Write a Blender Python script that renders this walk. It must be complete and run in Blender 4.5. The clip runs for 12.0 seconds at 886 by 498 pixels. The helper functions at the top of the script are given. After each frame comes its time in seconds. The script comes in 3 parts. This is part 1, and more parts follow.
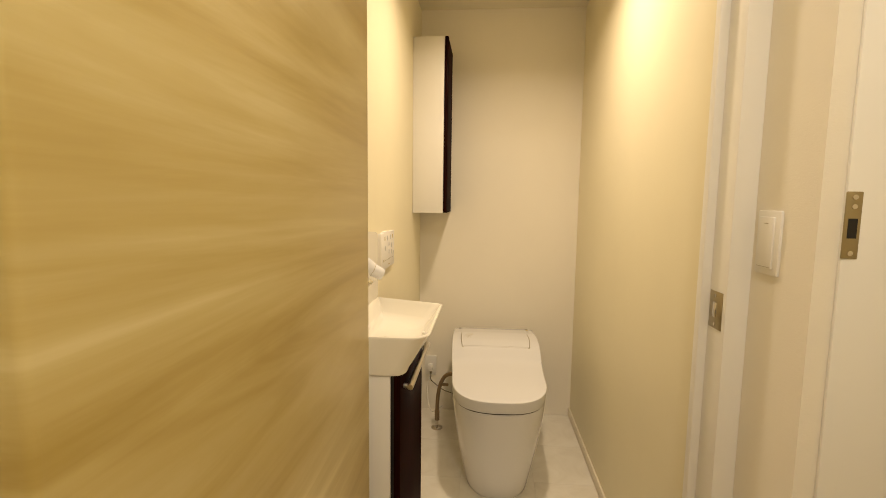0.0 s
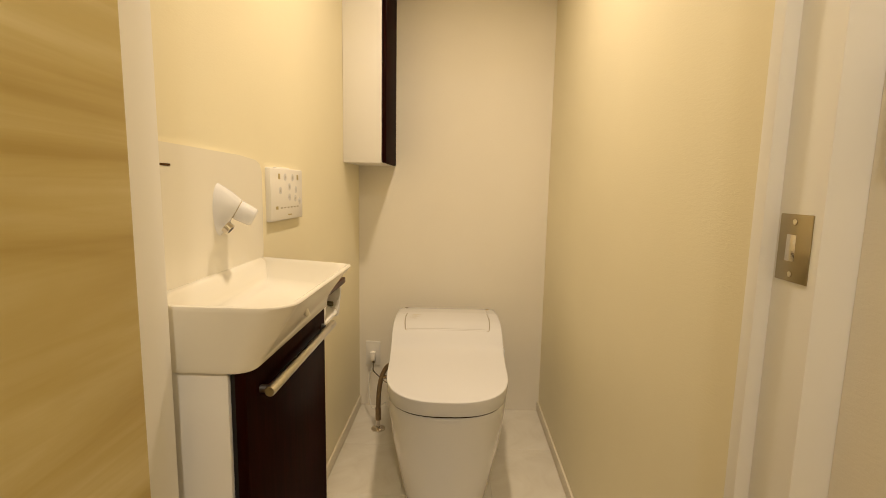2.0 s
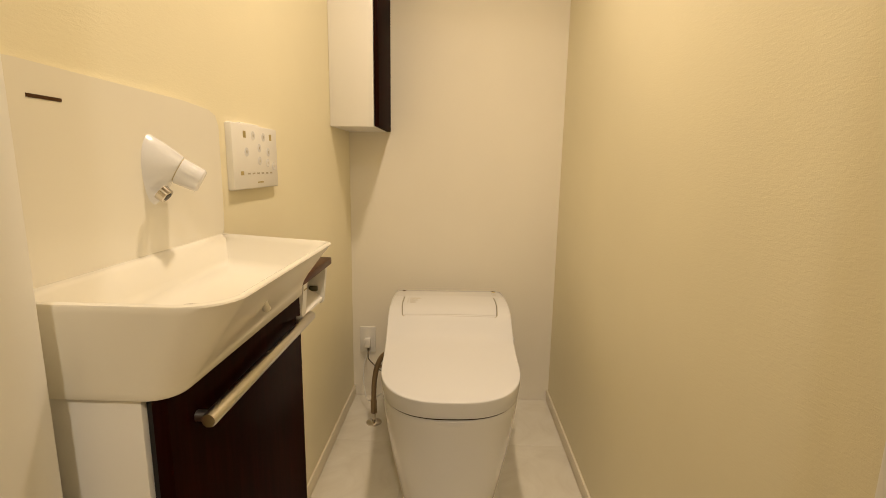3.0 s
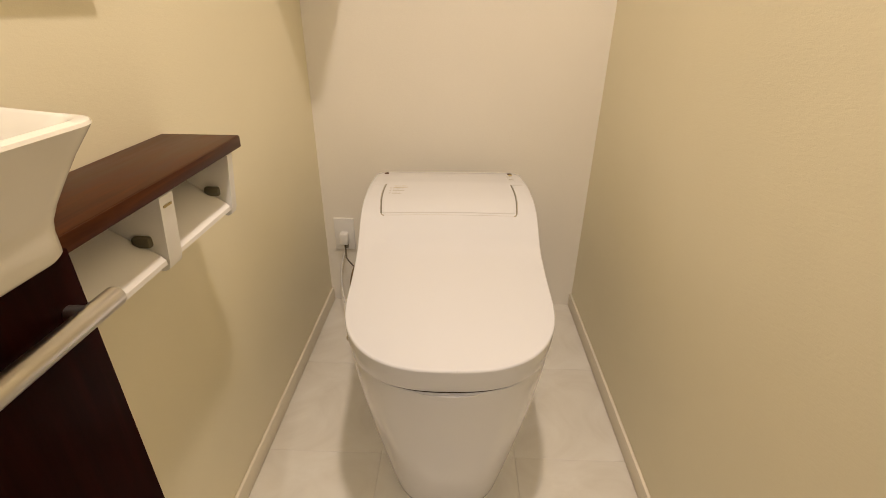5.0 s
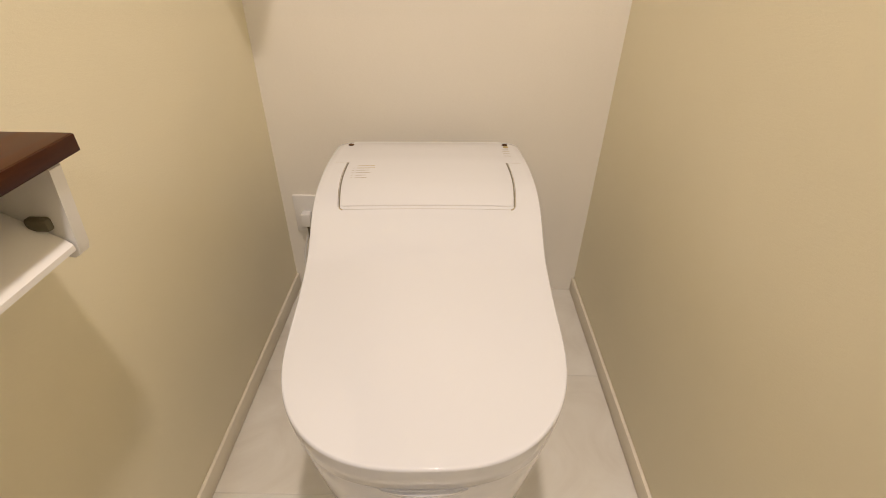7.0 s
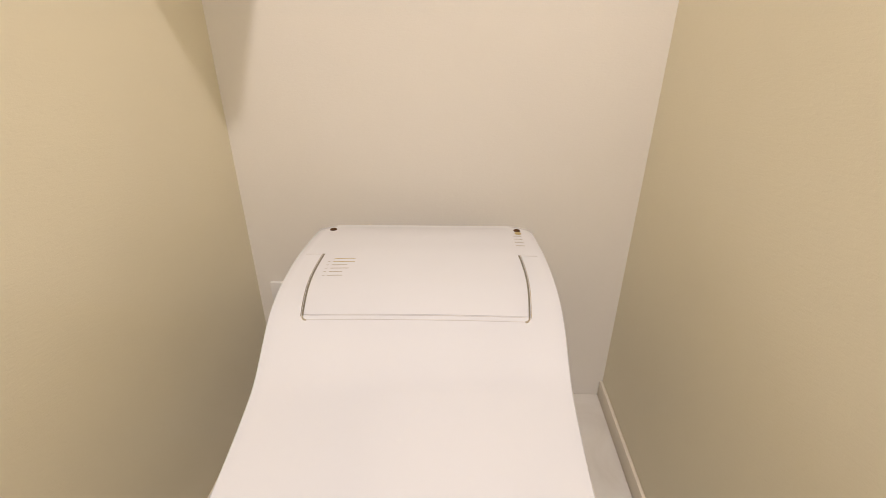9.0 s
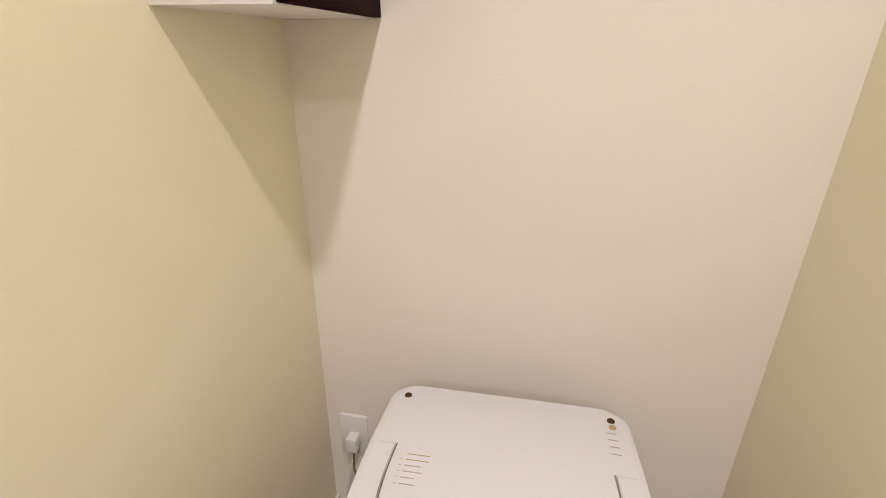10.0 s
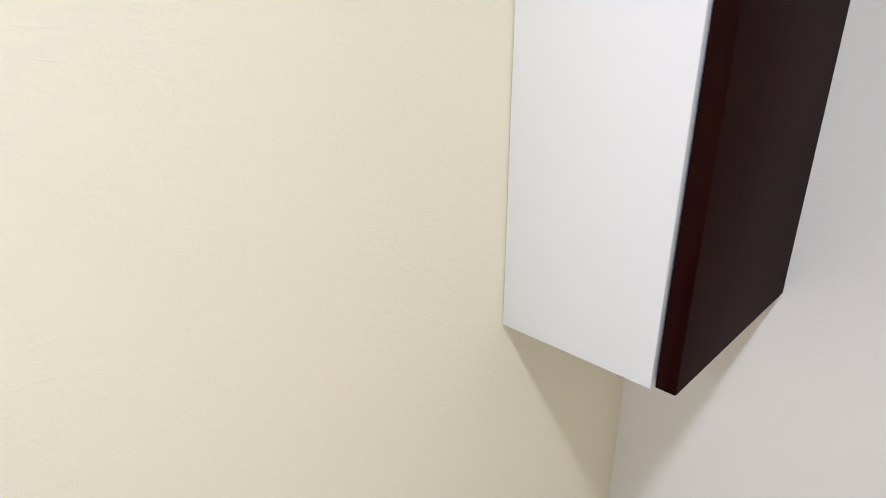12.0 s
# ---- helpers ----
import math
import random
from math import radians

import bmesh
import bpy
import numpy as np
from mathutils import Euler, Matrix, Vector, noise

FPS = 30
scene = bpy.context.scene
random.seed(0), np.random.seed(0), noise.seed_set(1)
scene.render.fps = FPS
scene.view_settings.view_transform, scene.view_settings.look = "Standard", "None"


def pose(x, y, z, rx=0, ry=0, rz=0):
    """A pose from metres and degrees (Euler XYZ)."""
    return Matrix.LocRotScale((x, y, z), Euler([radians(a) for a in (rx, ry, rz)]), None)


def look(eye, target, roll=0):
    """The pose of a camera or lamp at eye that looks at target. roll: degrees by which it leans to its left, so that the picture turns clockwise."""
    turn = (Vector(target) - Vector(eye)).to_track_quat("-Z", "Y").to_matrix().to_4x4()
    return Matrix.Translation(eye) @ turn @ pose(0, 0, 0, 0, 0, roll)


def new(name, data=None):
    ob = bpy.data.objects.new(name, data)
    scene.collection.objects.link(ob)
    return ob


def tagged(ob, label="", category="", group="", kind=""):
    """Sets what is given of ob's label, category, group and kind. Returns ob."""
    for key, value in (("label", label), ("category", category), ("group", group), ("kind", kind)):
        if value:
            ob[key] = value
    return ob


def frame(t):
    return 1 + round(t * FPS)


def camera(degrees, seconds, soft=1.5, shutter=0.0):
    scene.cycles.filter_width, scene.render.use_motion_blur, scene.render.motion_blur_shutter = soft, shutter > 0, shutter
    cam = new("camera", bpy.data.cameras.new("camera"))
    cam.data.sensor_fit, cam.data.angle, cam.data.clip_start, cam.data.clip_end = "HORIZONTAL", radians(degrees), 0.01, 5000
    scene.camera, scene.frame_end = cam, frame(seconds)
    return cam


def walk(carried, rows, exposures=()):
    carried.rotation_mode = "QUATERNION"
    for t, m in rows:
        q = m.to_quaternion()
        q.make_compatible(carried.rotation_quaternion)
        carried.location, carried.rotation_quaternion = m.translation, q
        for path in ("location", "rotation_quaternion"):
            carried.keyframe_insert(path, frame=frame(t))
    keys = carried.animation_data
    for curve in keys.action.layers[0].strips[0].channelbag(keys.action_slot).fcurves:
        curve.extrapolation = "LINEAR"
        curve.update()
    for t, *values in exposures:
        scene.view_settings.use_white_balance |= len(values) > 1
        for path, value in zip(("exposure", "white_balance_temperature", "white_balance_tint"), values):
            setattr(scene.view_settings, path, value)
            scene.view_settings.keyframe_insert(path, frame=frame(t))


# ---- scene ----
# ---- camera ----
cam = camera(86.4, 12.0, soft=0.9)
PATH = [
    (0, (-0.071, -2.712, 1.26), (-0.247, -0.731, 1.047), 0.7),
    (0.5, (-0.038, -2.6, 1.217), (-0.179, -0.618, 0.99), 0.8),
    (1, (-0.015, -2.482, 1.182), (-0.13, -0.5, 0.944), 1.0),
    (1.5, (0.012, -2.355, 1.136), (-0.072, -0.372, 0.889), 1.1),
    (2, (0.03, -2.237, 1.094), (-0.034, -0.255, 0.832), 1.1),
    (2.5, (0.015, -2.127, 1.063), (-0.038, -0.149, 0.773), 0.7),
    (3, (0.012, -2.023, 1.056), (-0.043, -0.055, 0.704), 0.9),
    (3.2, (0.011, -1.979, 1.044), (-0.047, -0.017, 0.661), 0.6),
    (4.8, (0.012, -1.535, 0.99), (-0.034, 0.258, 0.105), 0.8),
    (5, (0.012, -1.497, 0.98), (-0.04, 0.286, 0.075), 0.6),
    (5.5, (0.009, -1.392, 0.972), (-0.033, 0.323, -0.056), 0.9),
    (6, (0.021, -1.305, 0.974), (-0.023, 0.361, -0.131), 0.6),
    (6.5, (0.023, -1.245, 0.974), (-0.002, 0.404, -0.157), 0.7),
    (7, (0.03, -1.21, 0.968), (0.021, 0.447, -0.151), 0.8),
    (7.2, (0.032, -1.204, 0.969), (0.023, 0.46, -0.139), 0.8),
    (8.8, (0.052, -1.014, 0.935), (0.01, 0.733, -0.037), 0.1),
    (9, (0.059, -0.993, 0.93), (-0.019, 0.794, 0.035), 0.2),
    (9.5, (0.038, -0.93, 1.044), (-0.124, 0.883, 0.215), 0.4),
    (10, (0.008, -0.82, 1.146), (-0.368, 0.976, 0.355), 0.6),
    (10.5, (-0.046, -0.761, 1.187), (-0.677, 0.997, 0.471), 0.5),
    (11, (-0.101, -0.711, 1.239), (-0.989, 0.955, 0.58), 0.1),
    (11.5, (-0.129, -0.665, 1.322), (-1.29, 0.844, 0.71), -0.2),
    (12, (-0.159, -0.644, 1.409), (-1.57, 0.635, 0.799), -0.3),
]
EXPOSURES = [(0, 0.13, 6500, 14), (3, 0.1, 6400, 15), (5, 0.31, 5650, 20), (7, 0.37, 5350, 21), (9, 0.5, 5000, 22),
             (10.5, 0.42, 4780, 21), (11.2, 0.47, 4520, 19), (12, 0.46, 4230, 20)]
walk(cam, [(t, look(e, g, r)) for t, e, g, r in PATH], EXPOSURES)

# ---- plan, in metres: the room's back wall is y = 0, its long axis x = 0 ----
XL, XR, CEIL = -0.446, 0.446, 2.292
Y_IN, Y_OUT = -1.66, -1.755          # the wall with the doorway, its two faces
OPEN_L, OPEN_R, LINTEL = -0.356, 0.425, 2.03
HALL_L, HALL_R, HALL_END = -0.42, 0.469, -4.0

# ---- light ----
world = bpy.data.worlds.new("world")
world.use_nodes = True
world.node_tree.nodes["Background"].inputs[0].default_value = (0.02, 0.018, 0.015, 1)
scene.world = world


def lamp(name, x, y, watts, colour, spread):
    data = bpy.data.lights.new(name, "AREA")
    data.spread = radians(spread)
    data.shape, data.size, data.energy, data.color = "DISK", 0.1, watts, colour
    ob = new(name, data)
    ob.matrix_world = pose(x, y, CEIL - 0.012)
    return ob


LAMPS = [("room", 0.065, -0.99, 8.8, (1.0, 0.805, 0.565), 146), ("hall", 0.1, -2.75, 11.0, (1.0, 0.88, 0.70), 170)]
for n, lx, ly, watts, tint, spread in LAMPS:
    lamp("light_" + n, lx, ly, watts, tint, spread)


# ---- materials ----
def material(name, colour, rough=0.5, metal=0.0, spec=0.5, coat=0.0):
    m = bpy.data.materials.new(name)
    m.use_nodes = True
    b = m.node_tree.nodes["Principled BSDF"]
    b.inputs["Base Color"].default_value = (*colour, 1)
    b.inputs["Roughness"].default_value = rough
    b.inputs["Metallic"].default_value = metal
    b.inputs["Specular IOR Level"].default_value = spec
    b.inputs["Coat Weight"].default_value = coat
    b.inputs["Coat Roughness"].default_value = 0.025
    return m


def node(m, kind, **values):
    n = m.node_tree.nodes.new(kind)
    for key, value in values.items():
        n.inputs[key.replace("_", " ")].default_value = value
    return n


def link(m, a, out, b, into):
    m.node_tree.links.new(a.outputs[out], b.inputs[into])


def coords(m, scale, space="Object"):
    c, p = m.node_tree.nodes.new("ShaderNodeTexCoord"), m.node_tree.nodes.new("ShaderNodeMapping")
    p.inputs["Scale"].default_value = scale
    link(m, c, space, p, "Vector")
    return p


def noise_of(m, scale, stretch=(1, 1, 1), detail=4.0, distortion=0.0, rough=0.55):
    p = coords(m, stretch)
    n = node(m, "ShaderNodeTexNoise", Scale=scale, Detail=detail, Distortion=distortion, Roughness=rough)
    link(m, p, "Vector", n, "Vector")
    return n


def ramp(m, source, out, stops):
    r = m.node_tree.nodes.new("ShaderNodeValToRGB")
    link(m, source, out, r, "Fac")
    e = r.color_ramp.elements
    while len(e) < len(stops):
        e.new(0.5)
    for el, (at, c) in zip(e, stops):
        el.position, el.color = at, (*c, 1)
    return r


def bump(m, source, out, strength, distance, after=None):
    b = node(m, "ShaderNodeBump", Strength=strength, Distance=distance)
    link(m, source, out, b, "Height")
    if after:
        link(m, after, "Normal", b, "Normal")
    link(m, b, "Normal", m.node_tree.nodes["Principled BSDF"], "Normal")
    return b


def colour_by(m, r):
    link(m, r, "Color", m.node_tree.nodes["Principled BSDF"], "Base Color")


def rough_by(m, source, out, low, high):
    r = node(m, "ShaderNodeMapRange", To_Min=low, To_Max=high)
    link(m, source, out, r, "Value")
    link(m, r, "Result", m.node_tree.nodes["Principled BSDF"], "Roughness")


def wallpaper(name, colour):
    """Woven-look vinyl wallpaper: a fine ribbed weave over soft unevenness."""
    m = material(name, colour, 0.62, spec=0.35)
    big = noise_of(m, 2.2, detail=3)
    low = tuple(c * 0.965 for c in colour)
    colour_by(m, ramp(m, big, "Fac", [(0.3, low), (0.7, colour)]))
    weave = noise_of(m, 270, (0.28, 0.28, 1.0), 3, 0.7)
    thread = noise_of(m, 620, (1, 1, 0.6), 2)
    b = bump(m, weave, "Fac", 0.27, 0.0012)
    bump(m, thread, "Fac", 0.2, 0.0006, b)
    return m


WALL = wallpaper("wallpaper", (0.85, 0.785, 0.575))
# paler copy of the wallpaper: cool light on the back wall, put into its colour
PALE_LIT = wallpaper("pale_lit_wallpaper", (0.87, 0.825, 0.73))
CEILING = wallpaper("ceiling_paper", (0.82, 0.77, 0.62))
TRIM = material("white_trim", (0.85, 0.835, 0.80), 0.38)
SKIRT = material("cream_skirting", (0.80, 0.735, 0.58), 0.42)
bump(SKIRT, noise_of(SKIRT, 40, (1, 0.05, 1)), "Fac", 0.06, 0.0006)
bump(TRIM, noise_of(TRIM, 40, (1, 1, 0.05)), "Fac", 0.06, 0.0006)
CERAMIC = material("white_ceramic", (0.745, 0.74, 0.745), 0.12, coat=0.3)
IVORY = material("ivory_resin", (0.82, 0.785, 0.69), 0.2, coat=0.25)
bump(IVORY, noise_of(IVORY, 9, detail=2), "Fac", 0.03, 0.002)
bump(CERAMIC, noise_of(CERAMIC, 9, detail=2), "Fac", 0.03, 0.002)
LID = material("white_lid_plastic", (0.73, 0.73, 0.745), 0.5, spec=0.25, coat=1.0)
bump(LID, noise_of(LID, 12, detail=2), "Fac", 0.008, 0.001)
PLASTIC = material("white_plastic", (0.82, 0.80, 0.76), 0.35)
bump(PLASTIC, noise_of(PLASTIC, 300, detail=2), "Fac", 0.05, 0.0004)
BOARD = material("white_board", (0.82, 0.80, 0.76), 0.33)
bump(BOARD, noise_of(BOARD, 30, (1, 1, 0.2)), "Fac", 0.03, 0.0006)
GAP_SHADE = material("gap_shade", (0.03, 0.015, 0.005), 0.8, spec=0.1)
# black that stands in for shade in gaps and openings
BLACK = material("black_shade", (0.006, 0.006, 0.008), 0.4)
STEEL = material("satin_aluminium", (0.62, 0.59, 0.54), 0.32, 1.0)
bump(STEEL, noise_of(STEEL, 500, (1, 0.04, 1)), "Fac", 0.08, 0.0004)
BRASS = material("dull_gilt_steel", (0.40, 0.34, 0.22), 0.3, 1.0)
bump(BRASS, noise_of(BRASS, 400, (1, 1, 0.05)), "Fac", 0.06, 0.0004)
CHROME = material("chrome", (0.66, 0.62, 0.56), 0.14, 1.0)
BRONZE = material("brown_braid", (0.30, 0.22, 0.14), 0.38, 0.85)
bump(BRONZE, noise_of(BRONZE, 700), "Fac", 0.5, 0.001)
CABLE = material("dark_cable", (0.10, 0.075, 0.05), 0.5)
CLEAR = material("pale_tube", (0.75, 0.73, 0.68), 0.25)
INK = material("grey_print", (0.40, 0.36, 0.27), 0.5)
GOLD = material("gold_print", (0.42, 0.33, 0.12), 0.45)
CAP = material("brown_cap", (0.075, 0.035, 0.012), 0.7, spec=0.1)
GROUT = material("grout", (0.72, 0.68, 0.60), 0.8)
SLOT = material("grey_slot", (0.24, 0.22, 0.16), 0.35, 0.4)
PIN = material("olive_pin", (0.12, 0.105, 0.06), 0.5)
FINE = material("pale_seam", (0.67, 0.655, 0.64), 0.5)

WOOD = material("dark_stained_wood", (0.05, 0.012, 0.008), 0.38, spec=0.0, coat=0.12)
WOOD.node_tree.nodes["Principled BSDF"].inputs["Coat Roughness"].default_value = 0.28
g = noise_of(WOOD, 14, (6, 6, 0.5), 5, 0.6)
colour_by(WOOD, ramp(WOOD, g, "Fac", [(0.3, (0.009, 0.0012, 0.0008)), (0.55, (0.014, 0.0019, 0.0012)), (0.75, (0.020, 0.0027, 0.0017))]))
rough_by(WOOD, g, "Fac", 0.34, 0.42)
bump(WOOD, g, "Fac", 0.02, 0.0006)
SHELF_WOOD = material("dark_shelf_wood", (0.06, 0.02, 0.01), 0.36, spec=0.12)
g = noise_of(SHELF_WOOD, 16, (6, 0.5, 6), 5, 0.6)
colour_by(SHELF_WOOD, ramp(SHELF_WOOD, g, "Fac", [(0.3, (0.036, 0.009, 0.0018)), (0.55, (0.060, 0.0165, 0.003)), (0.75, (0.086, 0.026, 0.005))]))
rough_by(SHELF_WOOD, g, "Fac", 0.26, 0.42)
bump(SHELF_WOOD, g, "Fac", 0.06, 0.0008)

DOOR = material("pale_grained_door", (0.4, 0.32, 0.18), 0.34, spec=0.5)
broad = noise_of(DOOR, 2.6, (0.6, 0.26, 2.9), 5, 1.6)
fine = noise_of(DOOR, 7, (0.6, 0.15, 4.2), 5, 1.2, 0.55)
mix = node(DOOR, "ShaderNodeMixRGB", Fac=0.24)
link(DOOR, broad, "Fac", mix, "Color1")
link(DOOR, fine, "Fac", mix, "Color2")
colour_by(DOOR, ramp(DOOR, mix, "Color", [(0.36, (0.38, 0.275, 0.075)), (0.47, (0.465, 0.36, 0.13)), (0.55, (0.52, 0.42, 0.18)), (0.66, (0.62, 0.525, 0.27))]))
rough_by(DOOR, fine, "Fac", 0.25, 0.4)
bump(DOOR, fine, "Fac", 0.06, 0.0008)

TILE = material("pale_marbled_tile", (0.66, 0.63, 0.58), 0.3)
clouds = noise_of(TILE, 5, (1, 1, 1), 6, 1.4)
info = TILE.node_tree.nodes.new("ShaderNodeObjectInfo")
add = node(TILE, "ShaderNodeMath")
add.operation = "MULTIPLY_ADD"
add.inputs[1].default_value = 0.12
link(TILE, info, "Random", add, 0)
link(TILE, clouds, "Fac", add, 2)
colour_by(TILE, ramp(TILE, add, "Value", [(0.35, (0.69, 0.645, 0.55)), (0.55, (0.76, 0.72, 0.63)), (0.75, (0.81, 0.78, 0.70))]))
rough_by(TILE, clouds, "Fac", 0.25, 0.42)
bump(TILE, clouds, "Fac", 0.05, 0.001)
PLANK = material("hall_floor_wood", (0.36, 0.25, 0.13), 0.4)
g = noise_of(PLANK, 12, (5, 0.5, 1), 5, 0.4)
colour_by(PLANK, ramp(PLANK, g, "Fac", [(0.3, (0.28, 0.18, 0.09)), (0.7, (0.44, 0.32, 0.18))]))

GLOW = material("lamp_lens", (1, 0.9, 0.7), 0.4)
GLOW.node_tree.nodes["Principled BSDF"].inputs["Emission Color"].default_value = (1, 0.8, 0.5, 1)
GLOW.node_tree.nodes["Principled BSDF"].inputs["Emission Strength"].default_value = 12


# ---- mesh helpers ----
def box(bm, x0, x1, y0, y1, z0, z1, bevel=0.0, segments=2):
    made = bmesh.ops.create_cube(bm, size=1.0)["verts"]
    for v in made:
        v.co = Vector(((x0 + x1) / 2 + v.co.x * (x1 - x0), (y0 + y1) / 2 + v.co.y * (y1 - y0), (z0 + z1) / 2 + v.co.z * (z1 - z0)))
    if bevel:
        edges = list({e for v in made for e in v.link_edges})
        bmesh.ops.bevel(bm, geom=edges, offset=bevel, segments=segments, profile=0.5, affect="EDGES")
    return bm


def new_box(*a, **k):
    return box(bmesh.new(), *a, **k)


def loft(rings, cap_start=True, cap_end=True, closed=True):
    """A skin over rings of equally many points."""
    bm = bmesh.new()
    rows = [[bm.verts.new(p) for p in ring] for ring in rings]
    n = len(rows[0])
    for a, b in zip(rows, rows[1:]):
        for i in range(n if closed else n - 1):
            bm.faces.new((a[i], a[(i + 1) % n], b[(i + 1) % n], b[i]))
    if cap_start:
        bm.faces.new(rows[0][::-1])
    if cap_end:
        bm.faces.new(rows[-1])
    bmesh.ops.recalc_face_normals(bm, faces=bm.faces)
    return bm


def tube(points, radius, sides=14, radii=None):
    """A round bar along points, with flat ends."""
    pts = [Vector(p) for p in points]
    rings, up = [], None
    for i, p in enumerate(pts):
        d = (pts[min(i + 1, len(pts) - 1)] - pts[max(i - 1, 0)]).normalized()
        if up is None:
            up = d.orthogonal().normalized()
        up = (up - d * up.dot(d)).normalized()
        side = d.cross(up)
        r = radii[i] if radii else radius
        rings.append([p + r * (math.cos(a) * up + math.sin(a) * side) for a in (2 * math.pi * k / sides for k in range(sides))])
    return loft(rings)


def bend(points, steps=8):
    """A smooth curve through points (Catmull-Rom)."""
    p = [Vector(q) for q in points]
    p = [2 * p[0] - p[1], *p, 2 * p[-1] - p[-2]]
    out = []
    for a, b, c, d in zip(p, p[1:], p[2:], p[3:]):
        for k in range(steps):
            t = k / steps
            out.append(0.5 * (2 * b + (c - a) * t + (2 * a - 5 * b + 4 * c - d) * t * t + (3 * b - a - 3 * c + d) * t ** 3))
    return out + [p[-2]]


def mesh_of(name, bm, mat, smooth=True):
    me = bpy.data.meshes.new(name)
    bm.to_mesh(me)
    bm.free()
    me.materials.append(mat)
    if smooth:
        me.shade_smooth()
        me.set_sharp_from_angle(angle=radians(40))
    return me


def part(name, bm, mat, parent=None, label="", smooth=True):
    ob = new(name, mesh_of(name, bm, mat, smooth))
    if parent:
        ob.parent = parent
    if label:
        ob["label"] = label
    return ob


def structure(name, bm, mat, label, category):
    return tagged(part(name, bm, mat), label, category, kind="structure")


def thing(name, x, y, z, label, category, group="", rz=0):
    ob = new(name)
    ob.empty_display_size = 0.05
    ob.matrix_world = pose(x, y, z, 0, 0, rz)
    return tagged(ob, label, category, group)


# ---- the shell of the room ----
T = 0.12
structure("wall_back", new_box(XL - T, XR + T, 0, T, 0, CEIL), PALE_LIT, "woven-texture wallpapered wall behind the toilet, coloured paler for cool light", "wall")
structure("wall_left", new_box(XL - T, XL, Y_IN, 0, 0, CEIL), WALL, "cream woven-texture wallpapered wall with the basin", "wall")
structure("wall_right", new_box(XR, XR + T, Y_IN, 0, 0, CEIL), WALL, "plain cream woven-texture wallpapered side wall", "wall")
bm = box(bmesh.new(), XL - T, OPEN_L - 0.03, Y_OUT + 0.006, Y_IN, 0, CEIL)
box(bm, OPEN_R + 0.03, XR + T, Y_OUT + 0.051, Y_IN, 0, CEIL)
box(bm, OPEN_L - 0.03, OPEN_R + 0.03, Y_OUT + 0.051, Y_IN, LINTEL + 0.03, CEIL)
structure("wall_doorway", bm, WALL, "cream wallpapered wall around the doorway", "wall")
structure("ceiling", new_box(XL - T, XR + T, Y_OUT, T, CEIL, CEIL + 0.1), CEILING, "white papered ceiling of the toilet room", "ceiling")
structure("ceiling_hall", new_box(HALL_L - T, HALL_R + 0.3, HALL_END - T, Y_OUT, CEIL, CEIL + 0.1), CEILING, "white papered ceiling of the hallway", "ceiling")

# hallway
structure("wall_hall_left", new_box(HALL_L - T, HALL_L, HALL_END, Y_OUT, 0, CEIL), WALL, "cream wallpapered hallway wall behind the open door", "wall")
structure("wall_hall_right", new_box(HALL_R, HALL_R + 0.15, -1.892, -1.712, 0, CEIL), PALE_LIT, "short wall piece with the light switch, in the paler colour", "wall")
structure("wall_hall_far", new_box(HALL_R, HALL_R + 0.15, HALL_END, -2.72, 0, CEIL), WALL, "cream wallpapered hallway wall", "wall")
structure("wall_hall_recess", new_box(HALL_R + 0.19, HALL_R + 0.3, -2.74, -1.712, 0, CEIL), WALL, "plain cream wall closing the side doorway", "wall")
structure("wall_hall_head", new_box(HALL_R, HALL_R + 0.15, -2.72, -1.892, LINTEL, CEIL), WALL, "cream wall over the side doorway", "wall")
structure("wall_hall_end", new_box(HALL_L - T, HALL_R + 0.3, HALL_END - T, HALL_END, 0, CEIL), WALL, "cream wallpapered wall ending the hallway", "wall")
structure("floor_hall", new_box(HALL_L - T, HALL_R + 0.3, HALL_END - T, Y_OUT + 0.04, -0.1, -0.004), PLANK, "light brown wooden hallway floor", "floor")

# baseboards
def baseboard(name, x0, x1, y0, y1):
    structure(name, new_box(x0, x1, y0, y1, 0, BASE_H, bevel=0.003), SKIRT, "low cream baseboard along the wall", "baseboard")


BASE_H, BASE_T = 0.05, 0.009
baseboard("baseboard_left", XL, XL + BASE_T, Y_IN, -0.001)
baseboard("baseboard_right", XR - BASE_T, XR, Y_IN, -0.001)

# door frame of the room
bm = box(bmesh.new(), OPEN_L - 0.03, OPEN_L, Y_OUT, Y_IN + 0.028, 0, LINTEL + 0.03, bevel=0.004, segments=3)
structure("door_frame_left", bm, TRIM, "off-white door jamb with the hinges", "door frame")
bm = box(bmesh.new(), OPEN_R, HALL_R + 0.02, -1.7115, -1.616, 0, LINTEL + 0.03, bevel=0.003)
box(bm, OPEN_R - 0.02, OPEN_R + 0.002, -1.642, -1.618, 0, LINTEL, bevel=0.004)
structure("door_frame_right", bm, TRIM, "off-white door jamb with a stop bead", "door frame")
bm = box(bmesh.new(), OPEN_L, OPEN_R, -1.74, Y_IN + 0.004, LINTEL, LINTEL + 0.03, bevel=0.003)
structure("door_frame_head", bm, TRIM, "off-white head of the door frame", "door frame")

